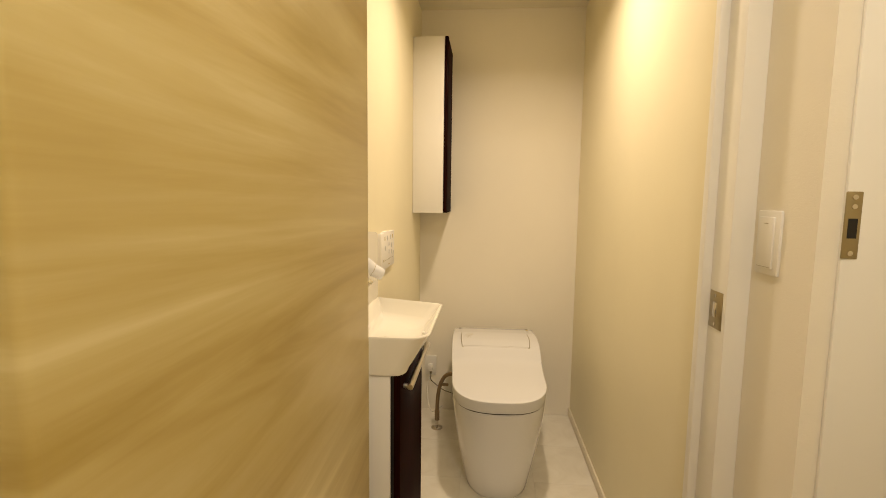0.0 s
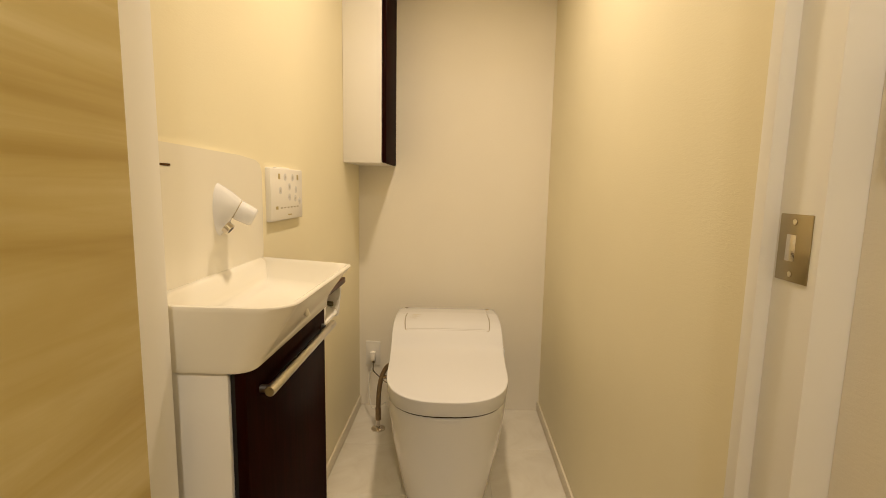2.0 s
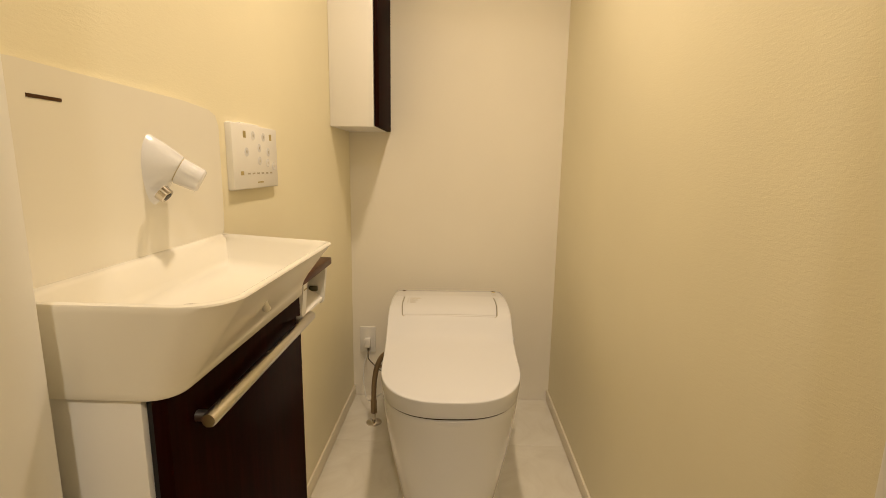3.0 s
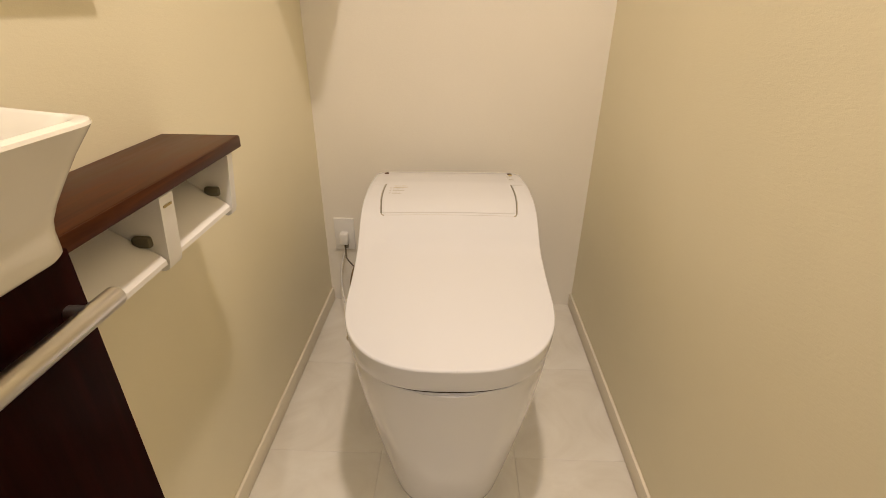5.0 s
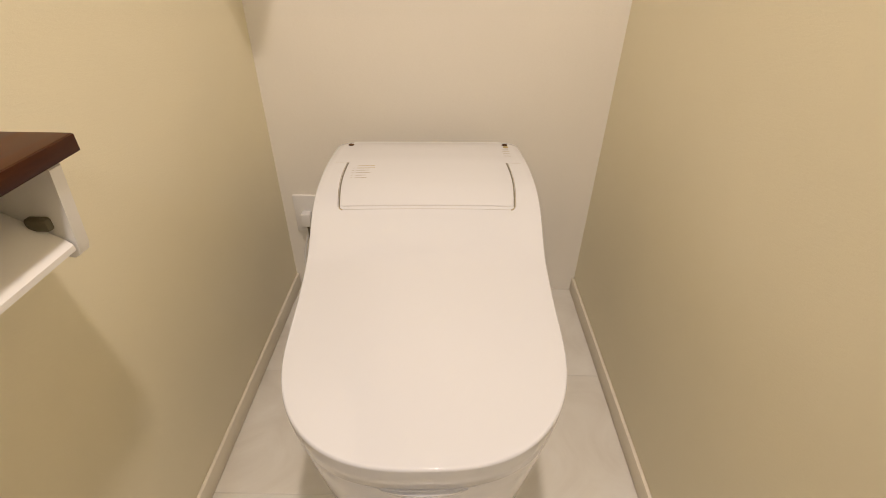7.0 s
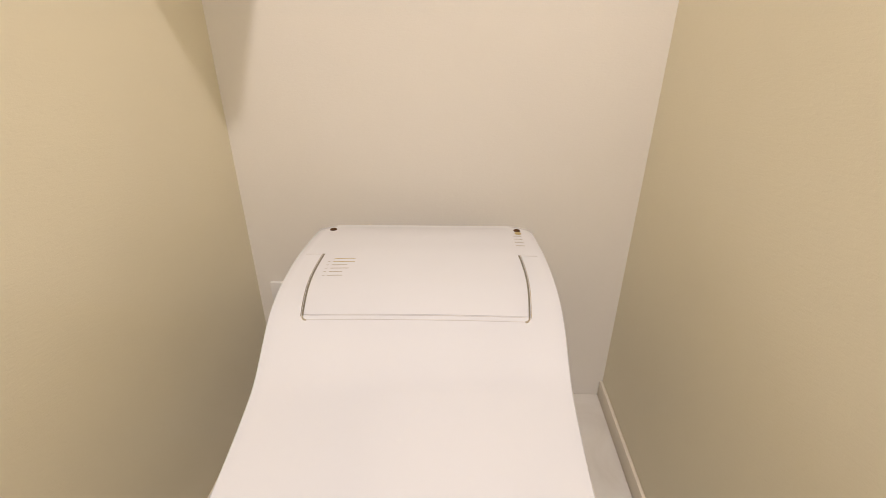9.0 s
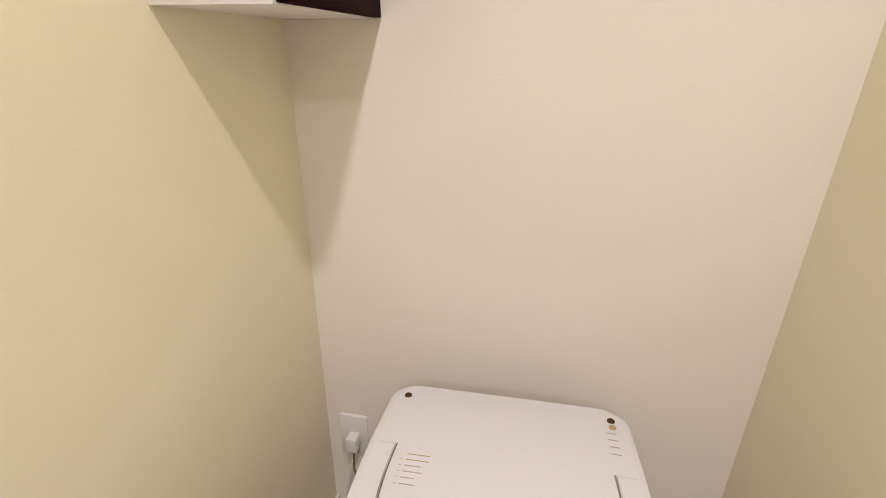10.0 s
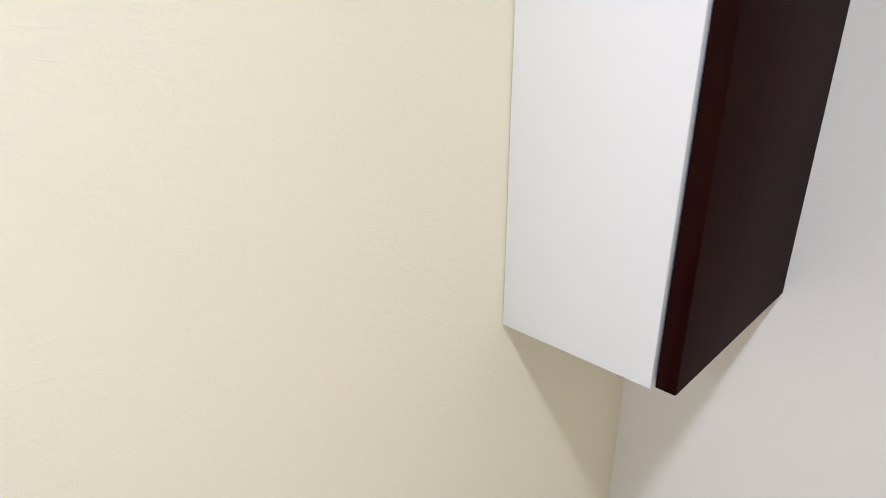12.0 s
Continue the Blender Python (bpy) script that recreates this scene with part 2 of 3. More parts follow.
strike = thing("strike_plate", OPEN_R, -1.673, 1.03, "satin steel strike plate let into the door jamb", "strike plate")
part("plate", new_box(-0.0018, 0.001, -0.0265, 0.0265, -0.04, 0.04, bevel=0.0008), BRASS, strike)
part("latch_hole", new_box(-0.0024, 0.0, -0.004, 0.012, -0.016, 0.016, bevel=0.0006), CHROME, strike, "raised chrome latch lip")
for z in (-0.031, 0.031):
    part("screw", tube([(-0.001, 0.0, z), (-0.003, 0.0, z)], 0.0035, 12), CHROME, strike)

# jamb of the side doorway, with its strike plate
structure("door_frame_side", new_box(HALL_R + 0.034, HALL_R + 0.19, -1.9, -1.8925, 0, LINTEL, bevel=0.002), TRIM, "off-white jamb of the neighbouring doorway", "door frame")
side = thing("strike_plate", 0.514, -1.9, 1.225, "rounded brushed steel strike plate with a latch hole", "strike plate")
part("plate", new_box(-0.0125, 0.0125, -0.002, 0.001, -0.054, 0.054, bevel=0.0015), BRASS, side)
# hole not cut: its inner shade is a black block on the plate
part("latch_hole", new_box(-0.007, 0.007, -0.0026, 0.0, -0.021, 0.011), BLACK, side, "latch hole painted as a black block")
for z in (0.03, 0.045, -0.045):
    part("screw", tube([(0, -0.001, z), (0, -0.0035, z)], 0.0042, 12), CHROME, side)

# open door leaf
door = thing("door_1", -0.329, -1.75, 0, "pale horizontal-grained glossy door standing open into the hallway", "door")
door["kind"] = "structure"
part("leaf", new_box(-0.017, 0.017, -0.742, 0.0, 0.008, LINTEL - 0.005, bevel=0.006, segments=4), DOOR, door)

# light switch
sw = thing("light_switch", HALL_R, -1.767, 1.184, "white wide-rocker light switch on the hallway wall", "light switch")
part("plate", new_box(-0.006, 0.001, -0.036, 0.036, -0.061, 0.061, bevel=0.003), PLASTIC, sw)
part("rocker", new_box(-0.0095, -0.005, -0.022, 0.026, -0.049, 0.049, bevel=0.002), PLASTIC, sw)
part("indicator", new_box(-0.0101, -0.009, -0.006, 0.006, 0.036, 0.0375), INK, sw)
part("mark", new_box(-0.0101, -0.009, -0.020, 0.022, -0.046, -0.0452), INK, sw)

# downlights
for n, lx, ly, *_ in LAMPS:
    dl = thing("downlight", lx, ly, CEIL, "round white recessed ceiling downlight, switched on", "downlight", "ceiling downlights")
    prof = [(0.062, 0.0), (0.062, -0.004), (0.058, -0.007), (0.050, -0.007), (0.047, 0.0)]
    part("trim_ring", loft([[(r * math.cos(a), r * math.sin(a), z) for a in (2 * math.pi * k / 48 for k in range(48))] for r, z in prof], False, False), TRIM, dl)
    part("lens", tube([(0, 0, -0.001), (0, 0, -0.003)], 0.047, 40), GLOW, dl, "glowing warm white lens")


# ---- toilet ----
def smooth_at(x, xs, ys):
    for (a, b), (c, d) in zip(zip(xs, xs[1:]), zip(ys, ys[1:])):
        if x <= b:
            t = max(0.0, (x - a) / (b - a))
            return c + (d - c) * t
    return ys[-1]


LID_Y = (-0.91, -0.84, -0.72, -0.62, -0.55, -0.51, -0.425, -0.37, -0.31, -0.25, -0.17, -0.12, -0.095)
LID_Z = (0.460, 0.463, 0.468, 0.474, 0.4802, 0.4866, 0.5346, 0.548, 0.552, 0.553, 0.547, 0.541, 0.536)


def lid_top(y):
    """Height of the lid's crown at y, averaged over a short stretch."""
    return sum(smooth_at(y + d, LID_Y, LID_Z) for d in (-0.02, -0.015, -0.01, -0.005, 0, 0.005, 0.01, 0.015, 0.02)) / 9


def outline(front, back, half, nose=0.24, power=2.35, flare=0.0):
    """Plan of the bowl, round in front, with rounded corners behind."""
    yn, r, right = front + nose, 0.045, []
    for k in range(55):                       # along the side
        right.append((half, yn + (back - r - yn) * k / 54))
    for k in range(1, 6):                     # round the rear corner
        a = math.pi / 2 * k / 5
        right.append((half - r + r * math.cos(a), back - r + r * math.sin(a)))
    pts = right + [(0.0, back)] + [(-x, y) for x, y in right[::-1]]
    for k in range(61, 120):                  # the round nose
        c, s = math.cos(math.pi * k / 60), math.sin(math.pi * k / 60)
        pts.append((math.copysign(abs(c) ** (2 / power), c) * half, yn - abs(s) ** (2 / power) * nose))
    return [(x * (1 + flare * hump(y)), y) for x, y in pts]


def hump(y):
    """0 at the nose, 1 along the rear housing."""
    t = min(1.0, max(0.0, (y + 0.72) / 0.36))
    back = min(1.0, max(0.0, (y + 0.3) / 0.2))
    return t * t * (3 - 2 * t) * (1 - 0.4 * back)


TOY = -0.5
toilet = thing("toilet", -0.003, TOY, 0, "white tankless toilet with a closed lid, standing on the tiles", "toilet", rz=1.8)
FRONT, BACK, HALF = -0.907, -0.097, 0.2055


def spine(y):
    return min(max(y, FRONT + 0.24), BACK - 0.09)


def lid_ring(s, z_of):
    ring = []
    for x, y in outline(FRONT, BACK, HALF, power=2.65, flare=0.065):
        yc = spine(y)
        px, py = x * s, yc + (y - yc) * s
        ring.append((px, py - TOY, z_of(px, py)))
    return ring


def edge_r(y):
    return 0.004 + 0.022 * min(1.0, max(0.0, (y + 0.5) / 0.25))


SEAM = 0.409
rings = [lid_ring(0.91, lambda x, y: SEAM), lid_ring(0.974, lambda x, y: SEAM), lid_ring(0.981, lambda x, y: SEAM + 0.002), lid_ring(0.995, lambda x, y: SEAM + 0.03)]
for k in range(9):
    a = k / 8 * math.pi / 2
    rings.append(lid_ring(1 - 0.016 * (1 - math.cos(a)), lambda x, y, a=a: lid_top(y) - edge_r(y) * (1 - math.sin(a)) - 0.002))
for s in (0.92, 0.8, 0.65, 0.5, 0.35, 0.2, 0.01):
    rings.append(lid_ring(s, lambda x, y: lid_top(y) - 0.002 + 0.003 * (1 - (s / 0.9) ** 2)))
bm = loft(rings, True, False)
bm.verts.ensure_lookup_table()
last, half_n = len(bm.verts) - 180, 120
for k in range(-30, 60):                  # close the crown with a strip along the spine
    loop = []
    for j in (k, k + 1, half_n - k - 1, half_n - k):
        v = bm.verts[last + j % 180]
        if v not in loop:
            loop.append(v)
    if len(loop) > 2:
        bm.faces.new(loop)
bmesh.ops.recalc_face_normals(bm, faces=bm.faces)
part("lid", bm, LID, toilet, "glossy white closed seat lid with a raised rear housing")

# seat gap, its shade painted as a dark insert, and bowl
part("seat_gap", loft([[(x, y - TOY, z) for x, y in outline(FRONT + 0.0092, BACK, HALF * 0.969, power=2.57)] for z in (0.397, 0.409)]), GAP_SHADE, toilet, "dark insert painted as the shade in the gap under the lid")
BODY = [  # height, front, half width
    (0.4040, -0.899, 0.199), (0.4030, -0.9005, 0.2005), (0.395, -0.901, 0.2015), (0.375, -0.899, 0.2005), (0.345, -0.894, 0.198), (0.30, -0.887, 0.193),
    (0.22, -0.874, 0.182), (0.14, -0.860, 0.168), (0.07, -0.847, 0.155), (0.02, -0.836, 0.146), (0.004, -0.832, 0.143), (0.0, -0.829, 0.140)]
part("bowl", loft([[(x, y - TOY, z) for x, y in outline(f, -0.1, h, power=2.5)] for z, f, h in BODY]), CERAMIC, toilet, "white bowl tapering down to the floor")


def nose_y(x, front, half, nose=0.24, power=2.35):
    return front + nose - (1 - abs(x / half) ** power) ** (1 / power) * nose


rings = []
for k in range(25):
    x = -0.054 + 0.108 * k / 24
    deep, out = (0.0002 + d * (1 - (x / 0.054) ** 2) for d in (0.012, 0.0048))
    yy = nose_y(x, -0.9012, 0.2015, power=2.5) - TOY
    rings.append([(x, yy + 0.006, 0.4022), (x, yy - out, 0.4022), (x, yy - out, 0.4006), (x, yy - out * 0.2, 0.4004 - deep), (x, yy + 0.006, 0.4004 - deep)])
part("finger_lip", loft(rings), LID, toilet, "pale crescent finger lip under the lid")

# control panel on the housing: flap, slots, screw caps, print
def crown(x, y):
    """Height of the lid's surface on its upper side."""
    return lid_top(y) - 0.002 + 0.003 * (1 - (x / 0.187) ** 2)


def patch(x0, x1, y0, y1, lift, thick, nx=6, ny=8, lean=0.0, bow=0.0):
    """A thin plate that follows the housing; lean: how far its rear end stands aside, bow: how far its middle does."""
    top = [[(x0 + (x1 - x0) * i / nx + lean * j / ny + bow * math.sin(math.pi * j / ny), y0 + (y1 - y0) * j / ny) for i in range(nx + 1)] for j in range(ny + 1)]
    bm = bmesh.new()
    up = [[bm.verts.new((x, y - TOY, crown(x, y) + lift)) for x, y in row] for row in top]
    dn = [[bm.verts.new((x, y - TOY, crown(x, y) + lift - thick)) for x, y in row] for row in top]
    for j in range(ny):
        for i in range(nx):
            bm.faces.new((up[j][i], up[j][i + 1], up[j + 1][i + 1], up[j + 1][i]))
            bm.faces.new((dn[j][i], dn[j + 1][i], dn[j + 1][i + 1], dn[j][i + 1]))
    for j in range(ny):
        bm.faces.new((up[j][0], up[j + 1][0], dn[j + 1][0], dn[j][0]))
        bm.faces.new((up[j][nx], dn[j][nx], dn[j + 1][nx], up[j + 1][nx]))
    for i in range(nx):
        bm.faces.new((up[0][i], dn[0][i], dn[0][i + 1], up[0][i + 1]))
        bm.faces.new((up[ny][i], up[ny][i + 1], dn[ny][i + 1], dn[ny][i]))
    bmesh.ops.recalc_face_normals(bm, faces=bm.faces)
    return bm


PX = 0.166
part("flap", patch(-PX + 0.002, PX - 0.002, -0.4215, -0.25, 0.0011, 0.004, 8, 18), LID, toilet, "flush white flap on the housing")
for s in (-1, 1):
    part("slot", patch(s * PX - 0.0013, s * PX + 0.0013, -0.4235, -0.262, 0.0010, 0.004, 2, 16, s * 0.004, s * 0.0045), SLOT, toilet, "grey narrow slot beside the flap")
    hook_pts = [(s * (PX - 0.007 * (1 - math.cos(a))), -0.4235 - 0.006 * math.sin(a)) for a in (math.pi / 2 * k / 6 for k in range(7))]
    part("slot_end", tube([(x, y - TOY, crown(x, y) - 0.0002) for x, y in hook_pts], 0.0016, 8), CHROME, toilet, "bright curved end of the slot")
    part("slot_line", patch(s * (PX + 0.0026) - 0.0006, s * (PX + 0.0026) + 0.0006, -0.4235, -0.262, 0.0012, 0.003, 1, 16, s * 0.004, s * 0.0045), CHROME, toilet, "bright rim along the slot")
for y in (-0.4228, -0.4298):
    part("seam", patch(-PX + 0.006, PX - 0.006, y, y + 0.001, 0.0007, 0.003, 8, 1), FINE, toilet, "fine pale seam under the flap")
for x, y in ((-0.183, -0.136), (0.183, -0.134)):
    z = crown(x, y)
    part("screw_cap", tube([(x, y - TOY, z - 0.006), (x, y - TOY, z + 0.0016)], 0.0068, 18), CAP, toilet, "small brown screw cap")
for s in (-1, 1):
    part("hinge_seam", patch(s * 0.189 - 0.0135, s * 0.189 + 0.0135, -0.2625, -0.2612, 0.0009, 0.003, 4, 1), FINE, toilet, "fine seam at the lid's hinge end")
z = crown(0.183, -0.152)
part("sensor", tube([(0.183, -0.152 - TOY, z - 0.006), (0.183, -0.152 - TOY, z + 0.0013)], 0.0064, 18), GOLD, toilet, "small gold sensor window")
for k, w in enumerate((0.036, 0.037, 0.026, 0.03, 0.021, 0.024)):
    y = -0.281 - 0.0108 * k
    part("print", patch(-0.148, -0.148 + w, y - 0.0008, y + 0.0008, 0.0013, 0.0012, 3, 1), GOLD if k < 2 else INK, toilet, "small printed line")
    if k:
        part("tick", patch(-0.157, -0.153, y - 0.0006, y + 0.0006, 0.0013, 0.0012, 1, 1), INK, toilet)
for k in range(4):
    y = -0.168 - 0.0165 * k
    part("print_box", patch(0.168, 0.19, y - 0.0048, y + 0.0048, 0.0002, 0.001, 2, 1), FINE, toilet, "pale printed field")
    part("print", patch(0.1685, 0.1895, y - 0.0043, y + 0.0043, 0.0003, 0.001, 2, 1), LID, toilet)
    part("print", patch(0.171, 0.187, y - 0.001, y + 0.001, 0.0006, 0.001, 2, 1), INK, toilet, "small printed line")
part("side_knob", new_box(0.2, 0.234, -0.425 - TOY, -0.36 - TOY, 0.412, 0.452, bevel=0.009, segments=3), LID, toilet, "small white side button housing")

# water stop with hose
valve = thing("stop_valve", -0.313, -0.233, 0, "brown metal stop valve and braided hose rising from the floor", "valve")
prof = [(0.032, 0.0), (0.031, 0.004), (0.022, 0.009), (0.012, 0.012)]
part("flange", loft([[(r * math.cos(a), r * math.sin(a), z) for a in (2 * math.pi * k / 32 for k in range(32))] for r, z in prof]), CHROME, valve, "round floor flange")
part("riser", tube([(0, 0, 0.01), (0, 0, 0.05)], 0.0085), CHROME, valve)
part("nut", tube([(0, 0, 0.045), (0, 0, 0.1), (0, 0, 0.104)], 0.015, 6, radii=[0.014, 0.014, 0.011]), BRONZE, valve)
part("hose", tube(bend([(0, 0, 0.1), (0.004, -0.004, 0.18), (0.02, -0.012, 0.26), (0.055, -0.03, 0.315), (0.115, -0.05, 0.33)]), 0.0105, 16), BRONZE, valve, "brown braided hose bending to the toilet")
part("branch", tube([(0.02, -0.01, 0.252), (0.06, -0.02, 0.256)], 0.008), BRONZE, valve)

# wall socket with plug and leads
sock = thing("wall_socket", -0.378, 0.0, 0.273, "white wall socket with a plugged-in lead beside the toilet", "socket")
part("plate", new_box(-0.035, 0.035, -0.008, 0.001, -0.06, 0.06, bevel=0.003), PLASTIC, sock)
part("plug", new_box(-0.012, 0.016, -0.036, -0.006, -0.03, 0.012, bevel=0.005), PLASTIC, sock)
part("earth_clip", new_box(-0.004, 0.012, -0.016, -0.006, -0.05, -0.036, bevel=0.002), INK, sock)
part("lead", tube(bend([(0.006, -0.03, -0.03), (0.006, -0.034, -0.06), (0.008, -0.038, -0.078), (0.03, -0.065, -0.086), (0.08, -0.12, -0.098), (0.16, -0.18, -0.1)]), 0.0024, 8), CABLE, sock, "thin dark power lead")
part("tube", tube(bend([(0.0, -0.03, -0.06), (-0.012, -0.05, -0.12), (0.0, -0.10, -0.19), (0.03, -0.15, -0.22), (0.09, -0.18, -0.17)]), 0.0026, 8), CLEAR, sock, "pale thin tube")

# ---- corner cabinet ----
CAB = thing("wall_cabinet", XL, 0, 1.185, "tall white corner wall cabinet with a dark wooden door", "cabinet")
part("carcass", new_box(0.001, 0.1565, -0.302, -0.001, 0, 0.87, bevel=0.001), BOARD, CAB, "white cabinet body")
part("door", new_box(0.159, 0.1755, -0.3, -0.002, 0.002, 0.871, bevel=0.0012), WOOD, CAB, "dark reddish-brown wooden door")

# ---- basin unit ----
BY0, BY1, RIM = -1.602, -1.206, 0.92       # near end, far end, rim height
unit = thing("basin_cabinet", XL, BY0, 0, "narrow vanity cabinet with white side and dark door", "cabinet")
part("side_panel", new_box(0.001, 0.148, 0.004, 0.022, 0, 0.835, bevel=0.001), BOARD, unit, "white side panel")
part("side_panel", new_box(0.001, 0.148, 0.392, 0.41, 0, 0.835, bevel=0.001), BOARD, unit, "white side panel")
part("bottom", new_box(0.001, 0.146, 0.022, 0.392, 0.03, 0.05), BOARD, unit)
# no real part: added black strip for the shade between panel and door
part("shade_strip", new_box(0.1482, 0.157, 0.012, 0.4, 0.04, 0.815), BLACK, unit, "black strip painted as the shadow gap behind the door")
part("door", new_box(0.157, 0.174, 0.006, 0.404, 0.03, 0.822, bevel=0.0012), WOOD, unit, "dark reddish-brown flat door")
part("plinth", new_box(0.12, 0.14, 0.004, 0.41, 0, 0.03), WOOD, unit)
hx, hz = 0.192, 0.777
handle = part("handle", tube([(hx, 0.044, hz), (hx, 0.046, hz), (hx, 0.41, hz), (hx, 0.412, hz)], 0.0085, 20, radii=[0.0075, 0.0085, 0.0085, 0.0075]), STEEL, unit, "round satin aluminium bar handle")
for y in (0.055, 0.385):
    part("post", tube([(0.173, y, hz), (hx, y, hz)], 0.0065, 14), STEEL, handle)

basin = thing("wash_basin", XL, BY0, RIM, "white moulded corner hand basin with a high splashback", "basin")


def basin_ring(front, near, far, z, wall=0.001, r=0.04, n=9, dip=0.0):
    """Plan of the basin at one height: straight along the wall, rounded in front; dip: how much lower its near end lies."""
    pts = [(wall, near, z)]
    for k in range(n):
        a = -math.pi / 2 + k / (n - 1) * math.pi / 2
        pts.append((front - r + r * math.cos(a), near + r + r * math.sin(a), z))
    r2 = 0.026
    for k in range(n):
        a = k / (n - 1) * math.pi / 2
        pts.append((front - r2 + r2 * math.cos(a), far - r2 + r2 * math.sin(a), z))
    pts.append((wall, far + 0.066, z))
    return [(x, y, h - dip * min(1.0, max(0.0, (far - y) / (far - near)))) for x, y, h in pts]


L = BY1 - BY0
outer = [(0.183, 0.0, L + 0.006, -0.098, 0.03, 0), (0.187, -0.001, L + 0.006, -0.094, 0.032, 0), (0.189, -0.001, L + 0.004, -0.078, 0.034, 0.011), (0.1925, -0.001, L + 0.003, -0.068, 0.036, 0.015),
         (0.2, -0.001, L + 0.002, -0.056, 0.038, 0.016), (0.212, -0.002, L + 0.001, -0.040, 0.043, 0.012), (0.226, -0.003, L, -0.022, 0.048, 0.005), (0.238, -0.004, L, -0.008, 0.052, 0),
         (0.243, -0.004, L, -0.002, 0.053, 0), (0.242, -0.003, L, 0.0, 0.052, 0), (0.237, 0.001, L - 0.004, 0.0015, 0.05, 0)]
rings = [basin_ring(f, a, b, z, r=r, dip=d) for f, a, b, z, r, d in outer]
inner = [(0.234, 0.005, L - 0.007, 0.0, 0.048), (0.229, 0.010, L - 0.012, -0.008, 0.046), (0.208, 0.028, L - 0.03, -0.04, 0.04), (0.19, 0.045, L - 0.05, -0.06, 0.036), (0.165, 0.08, L - 0.08, -0.066, 0.03)]
rings += [basin_ring(f, a, b, z, 0.012 + 0.01 * k, r) for k, (f, a, b, z, r) in enumerate(inner)]
part("bowl", loft(rings), IVORY, basin, "white shallow basin with a sloping front")
part("drain", tube([(0.09, 0.2, -0.067), (0.09, 0.2, -0.0645), (0.09, 0.2, -0.064)], 0.02, 24, radii=[0.02, 0.02, 0.018]), CHROME, basin, "chrome drain")

# splashback
prof = [(0.0, -0.02), (0.0, 0.225), (0.015, 0.234), (0.06, 0.236), (0.36, 0.232), (0.44, 0.226), (0.462, 0.218), (0.472, 0.20)]
prof += [(0.472, 0.10), (0.470, 0.02), (0.468, 0.004), (0.466, -0.02)]
bm = loft([[(x, y * k + c, z) for y, z in prof] for x, k, c in ((0.0005, 1, 0), (0.008, 1, 0), (0.011, 0.994, 0.0015))])
splash = part("splashback", bm, IVORY, basin, "white upright splashback panel")
part("brand_bar", new_box(0.0105, 0.0116, 0.072, 0.117, 0.1985, 0.2025), CAP, splash, "small dark nameplate strip")
part("towel_hook", tube([(0.213, 0.148, -0.026), (0.214, 0.158, -0.047), (0.2145, 0.161, -0.052), (0.215, 0.162, -0.054)], 0.004, 14, radii=[0.0045, 0.0045, 0.0055, 0.004]), CLEAR, basin, "small peg under the rim")

tap = thing("tap", XL + 0.011, -1.3295, 1.051, "white wall-mounted tap with a slanting round knob", "tap")
d = Vector((0.80, 0.35, -0.48)).normalized()
end = Vector((0.024, 0.016, -0.009))
n = 36
up = (Vector((0, 0, 1)) - d * d.z).normalized()
across = d.cross(up)
ang = [2 * math.pi * k / n for k in range(n)]
foot = [Vector((0.0, -0.006 + 0.024 * math.sin(a), -0.008 + (0.05 if math.cos(a) > 0 else 0.052) * math.cos(a))) for a in ang]
mouth = [end + 0.0215 * (math.cos(a) * up - math.sin(a) * across) for a in ang]
blend = [[f.lerp(q, t) + Vector((0.003 * math.sin(math.pi * t), 0, 0)) for f, q in zip(foot, mouth)] for t in (0, 0.25, 0.5, 0.75, 0.94)]
part("body", loft([*blend, mouth, [end + (q - end) * 0.92 + d * 0.001 for q in mouth]]), LID, tap, "white slanting tap body flared to the wall")
part("collar", tube([end + d * 0.0002, end + d * 0.0025], 0.0192, 30), GOLD, tap, "thin gold collar ring")
part("knob", tube([end + d * 0.002, end + d * 0.005, end + d * 0.034, end + d * 0.037], 0.02, 30, radii=[0.0195, 0.0203, 0.0185, 0.0155]), LID, tap, "round white push knob")
s0 = Vector((0.028, -0.022, -0.046))
sd = Vector((0.74, 0.12, -0.66)).normalized()
part("spout", tube([s0 - sd * 0.01, s0 + sd * 0.001, s0 + sd * 0.002], 0.011, 24, radii=[0.0115, 0.011, 0.0098]), CHROME, tap, "short chrome spout")
# closed spout end; a black disc gives the shade inside it
part("spout_mouth", tube([s0 + sd * 0.0015, s0 + sd * 0.0026], 0.0065, 20), BLACK, tap, "black disc painted as the spout's shaded opening")

# ---- toilet controller on the wall ----
rem = thing("wall_controller", XL - 0.007, -0.977, 1.066, "white wall-mounted toilet controller with printed buttons", "controller")
part("case", new_box(0.0, 0.02, -0.108, 0.126, -0.068, 0.067, bevel=0.003), PLASTIC, rem)
part("top_cover", new_box(0.002, 0.018, -0.06, 0.03, 0.064, 0.07, bevel=0.002), PLASTIC, rem)
for y, z, w, h, m in ((-0.052, 0.046, 0.012, 0.014, GOLD), (0.085, 0.046, 0.012, 0.014, GOLD), (-0.07, -0.034, 0.014, 0.008, GOLD), (0.02, -0.055, 0.03, 0.003, GOLD)):
    part("button_mark", new_box(0.0195, 0.0206, y - w / 2, y + w / 2, z - h / 2, z + h / 2), m, rem, "small gold symbol")
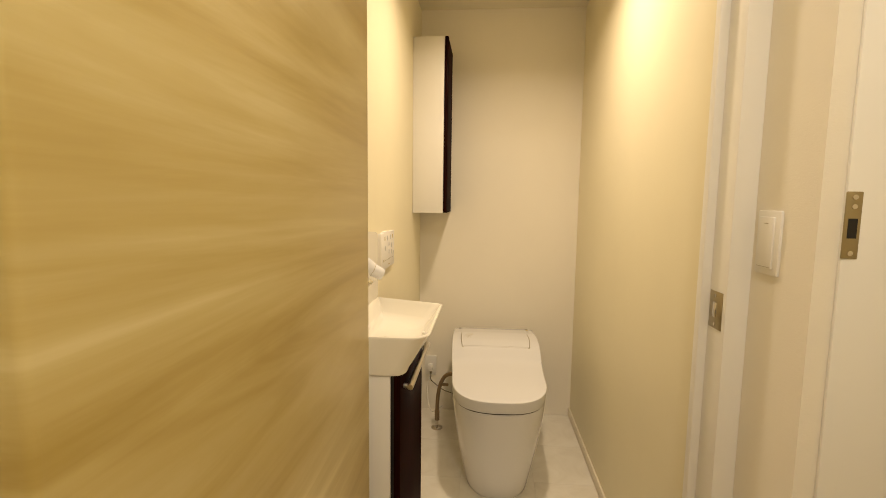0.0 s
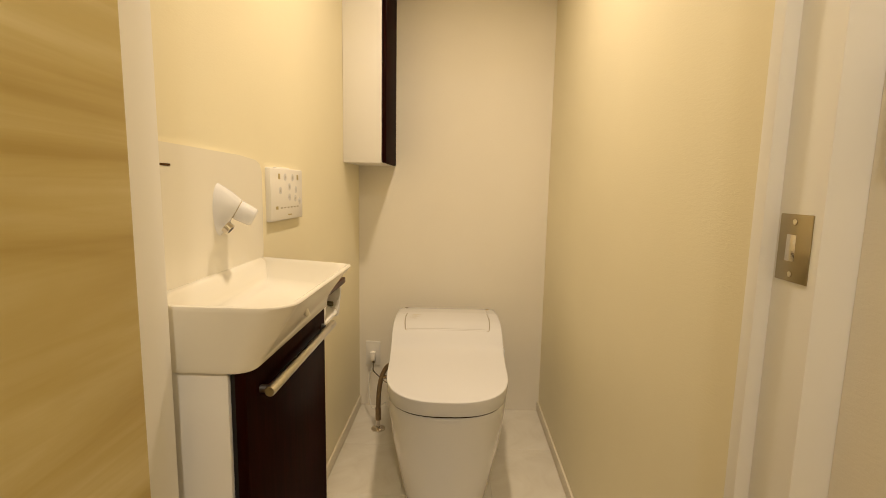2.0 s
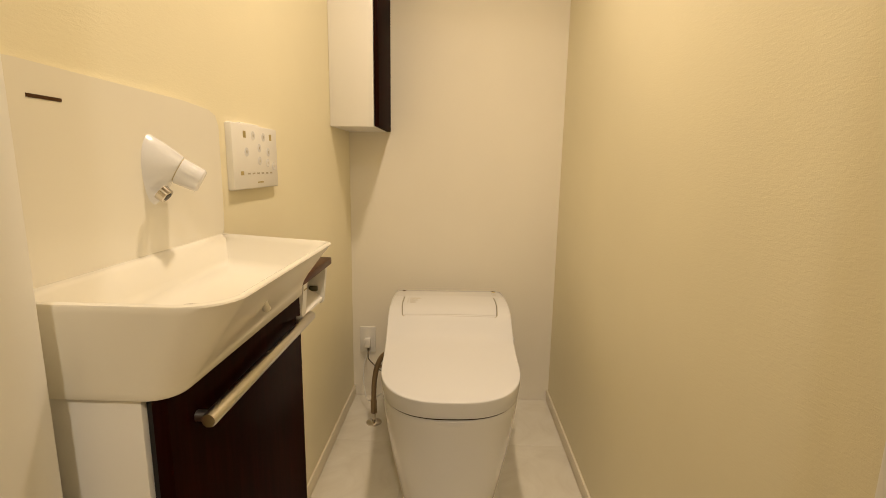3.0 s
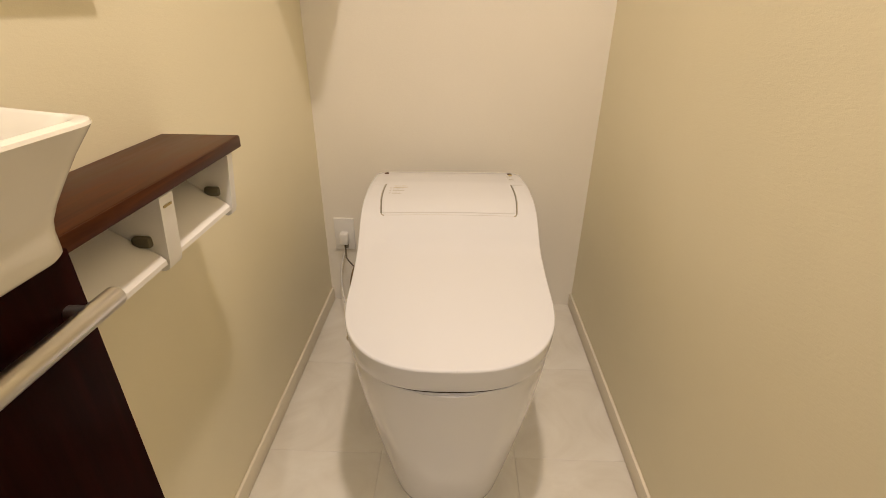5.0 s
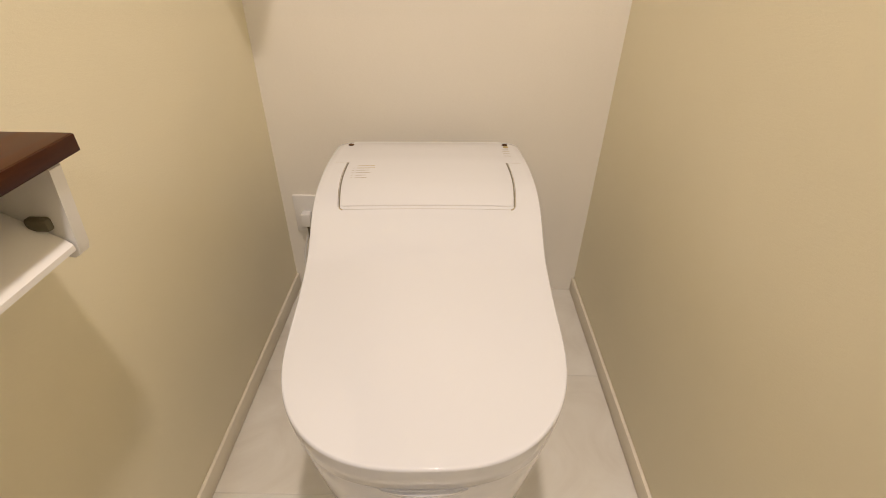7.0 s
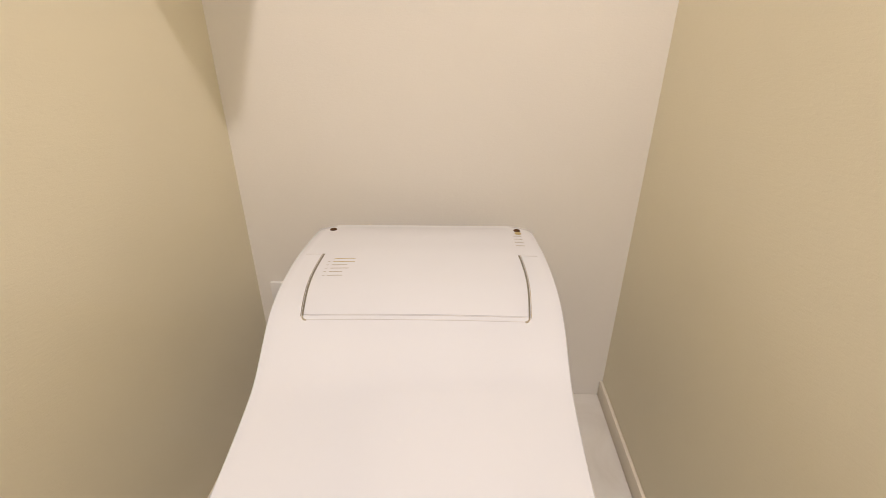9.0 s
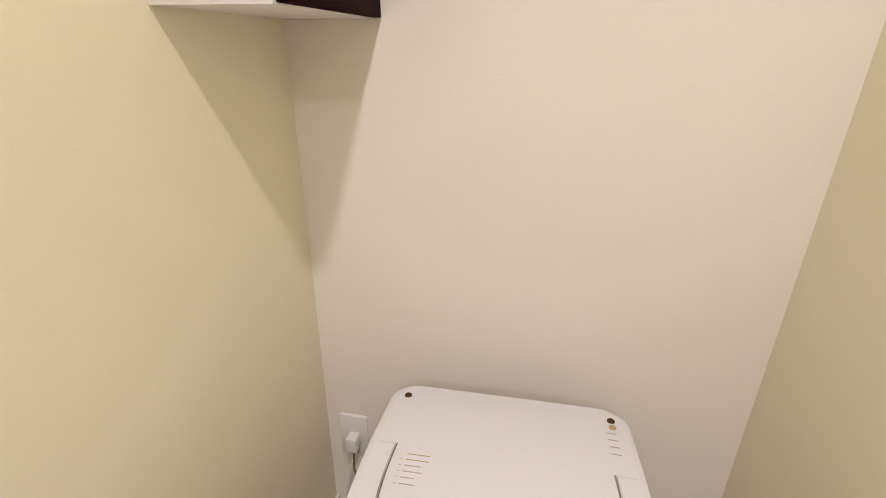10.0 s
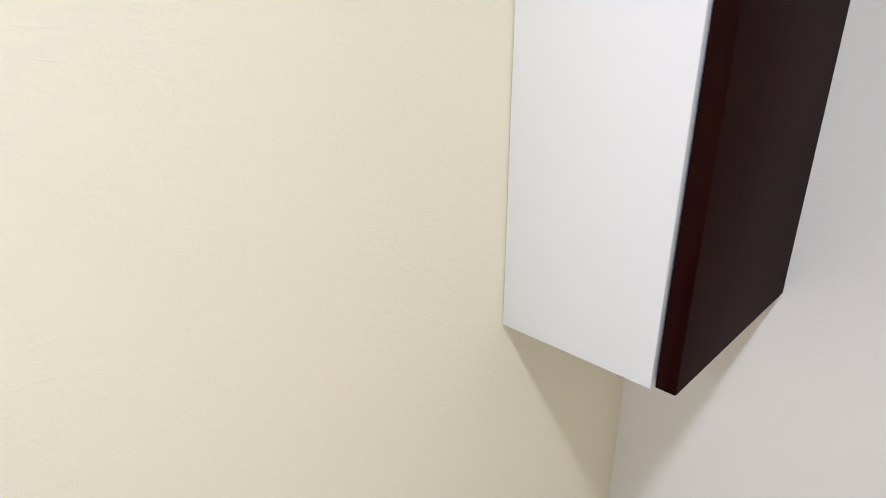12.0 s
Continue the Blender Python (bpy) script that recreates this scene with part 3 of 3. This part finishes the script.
for y, z in ((-0.01, 0.045), (0.045, 0.045), (-0.045, 0.01), (0.02, 0.02), (0.07, 0.012), (0.02, -0.008), (0.065, -0.012), (0.1, -0.02)):
    bm = tube([(0.019, y, z), (0.0206, y, z)], 0.0095, 18)
    b = part("button", bm, LID, rem)
    part("symbol", new_box(0.0204, 0.0209, y - 0.0022, y + 0.0022, z - 0.003, z + 0.003), INK, b)
for k in range(6):
    y = -0.045 + k * 0.024
    part("print", new_box(0.0195, 0.0204, y, y + 0.013, -0.037, -0.0335), INK, rem)

# ---- shelf with twin paper holder ----
shelf = thing("shelf", XL, -1.19, 0.787, "dark reddish-brown wooden shelf board fixed to the wall", "shelf")
part("board", new_box(0.0005, 0.121, 0.0, 0.408, 0.0003, 0.0185, bevel=0.0015), SHELF_WOOD, shelf)
part("edge_band", new_box(0.1205, 0.1222, 0.001, 0.407, 0.001, 0.0178, bevel=0.0006), SHELF_WOOD, shelf, "glued front edge band")
hold = thing("paper_holder", XL, -1.19, 0.787, "white twin toilet-paper holder under the shelf, empty", "paper holder")


def cheek(y0, y1, reach=0.116):
    prof = [(0.001, 0.0), (reach - 0.004, 0.0), (reach, -0.004), (reach - 0.008, -0.088), (reach - 0.011, -0.097), (reach - 0.017, -0.1), (reach - 0.036, -0.096), (0.001, -0.055)]
    return loft([[(x, y, z) for x, z in prof] for y in (y0, y0 + 0.001, y1 - 0.001, y1)])


for y0, y1 in ((0.004, 0.02), (0.191, 0.219), (0.369, 0.384)):
    part("cheek", cheek(y0, y1), PLASTIC, hold)
for y0, y1 in ((0.022, 0.189), (0.221, 0.367)):
    bm = loft([[(x, y, z) for x, z in ((0.012, -0.028), (0.016, -0.025), (0.1, -0.077), (0.106, -0.083), (0.106, -0.089), (0.1, -0.088), (0.012, -0.034))] for y in (y0, y1)])
    part("cover_plate", bm, PLASTIC, hold, "sloping white cutter plate")
    for y in (y0, y1):
        part("roll_pin", new_box(0.072, 0.094, y - 0.0055, y + 0.0055, -0.066, -0.052, bevel=0.003), PIN, hold, "dark olive roll pin")
part("mark", new_box(0.1135, 0.116, 0.197, 0.213, -0.018, -0.0155), GOLD, hold)

# ---- floor tiles ----
floor = structure("floor", new_box(XL - T, XR + T, Y_OUT + 0.04, T, -0.1, -0.0009), GROUT, "pale marbled square tile floor with thin joints", "floor")
SIZE, X0, Y0, GAP = 0.328, -0.158, -0.69, 0.0006
xs = [XL] + [X0 + SIZE * k for k in range(3) if XL < X0 + SIZE * k < XR] + [XR]
ys = [Y_OUT + 0.04] + [Y0 + SIZE * k for k in range(-3, 3) if Y_OUT + 0.05 < Y0 + SIZE * k < -0.08] + [0.0]
shared = {}
for xa, xb in zip(xs, xs[1:]):
    for ya, yb in zip(ys, ys[1:]):
        w, h = round(xb - xa, 4), round(yb - ya, 4)
        if (w, h) not in shared:
            shared[w, h] = mesh_of("tile", new_box(-w / 2 + GAP, w / 2 - GAP, -h / 2 + GAP, h / 2 - GAP, -0.004, 0, bevel=0.0008, segments=1), TILE)
        t = new("tile", shared[w, h])
        t.parent = floor
        t.location = ((xa + xb) / 2, (ya + yb) / 2, 0)
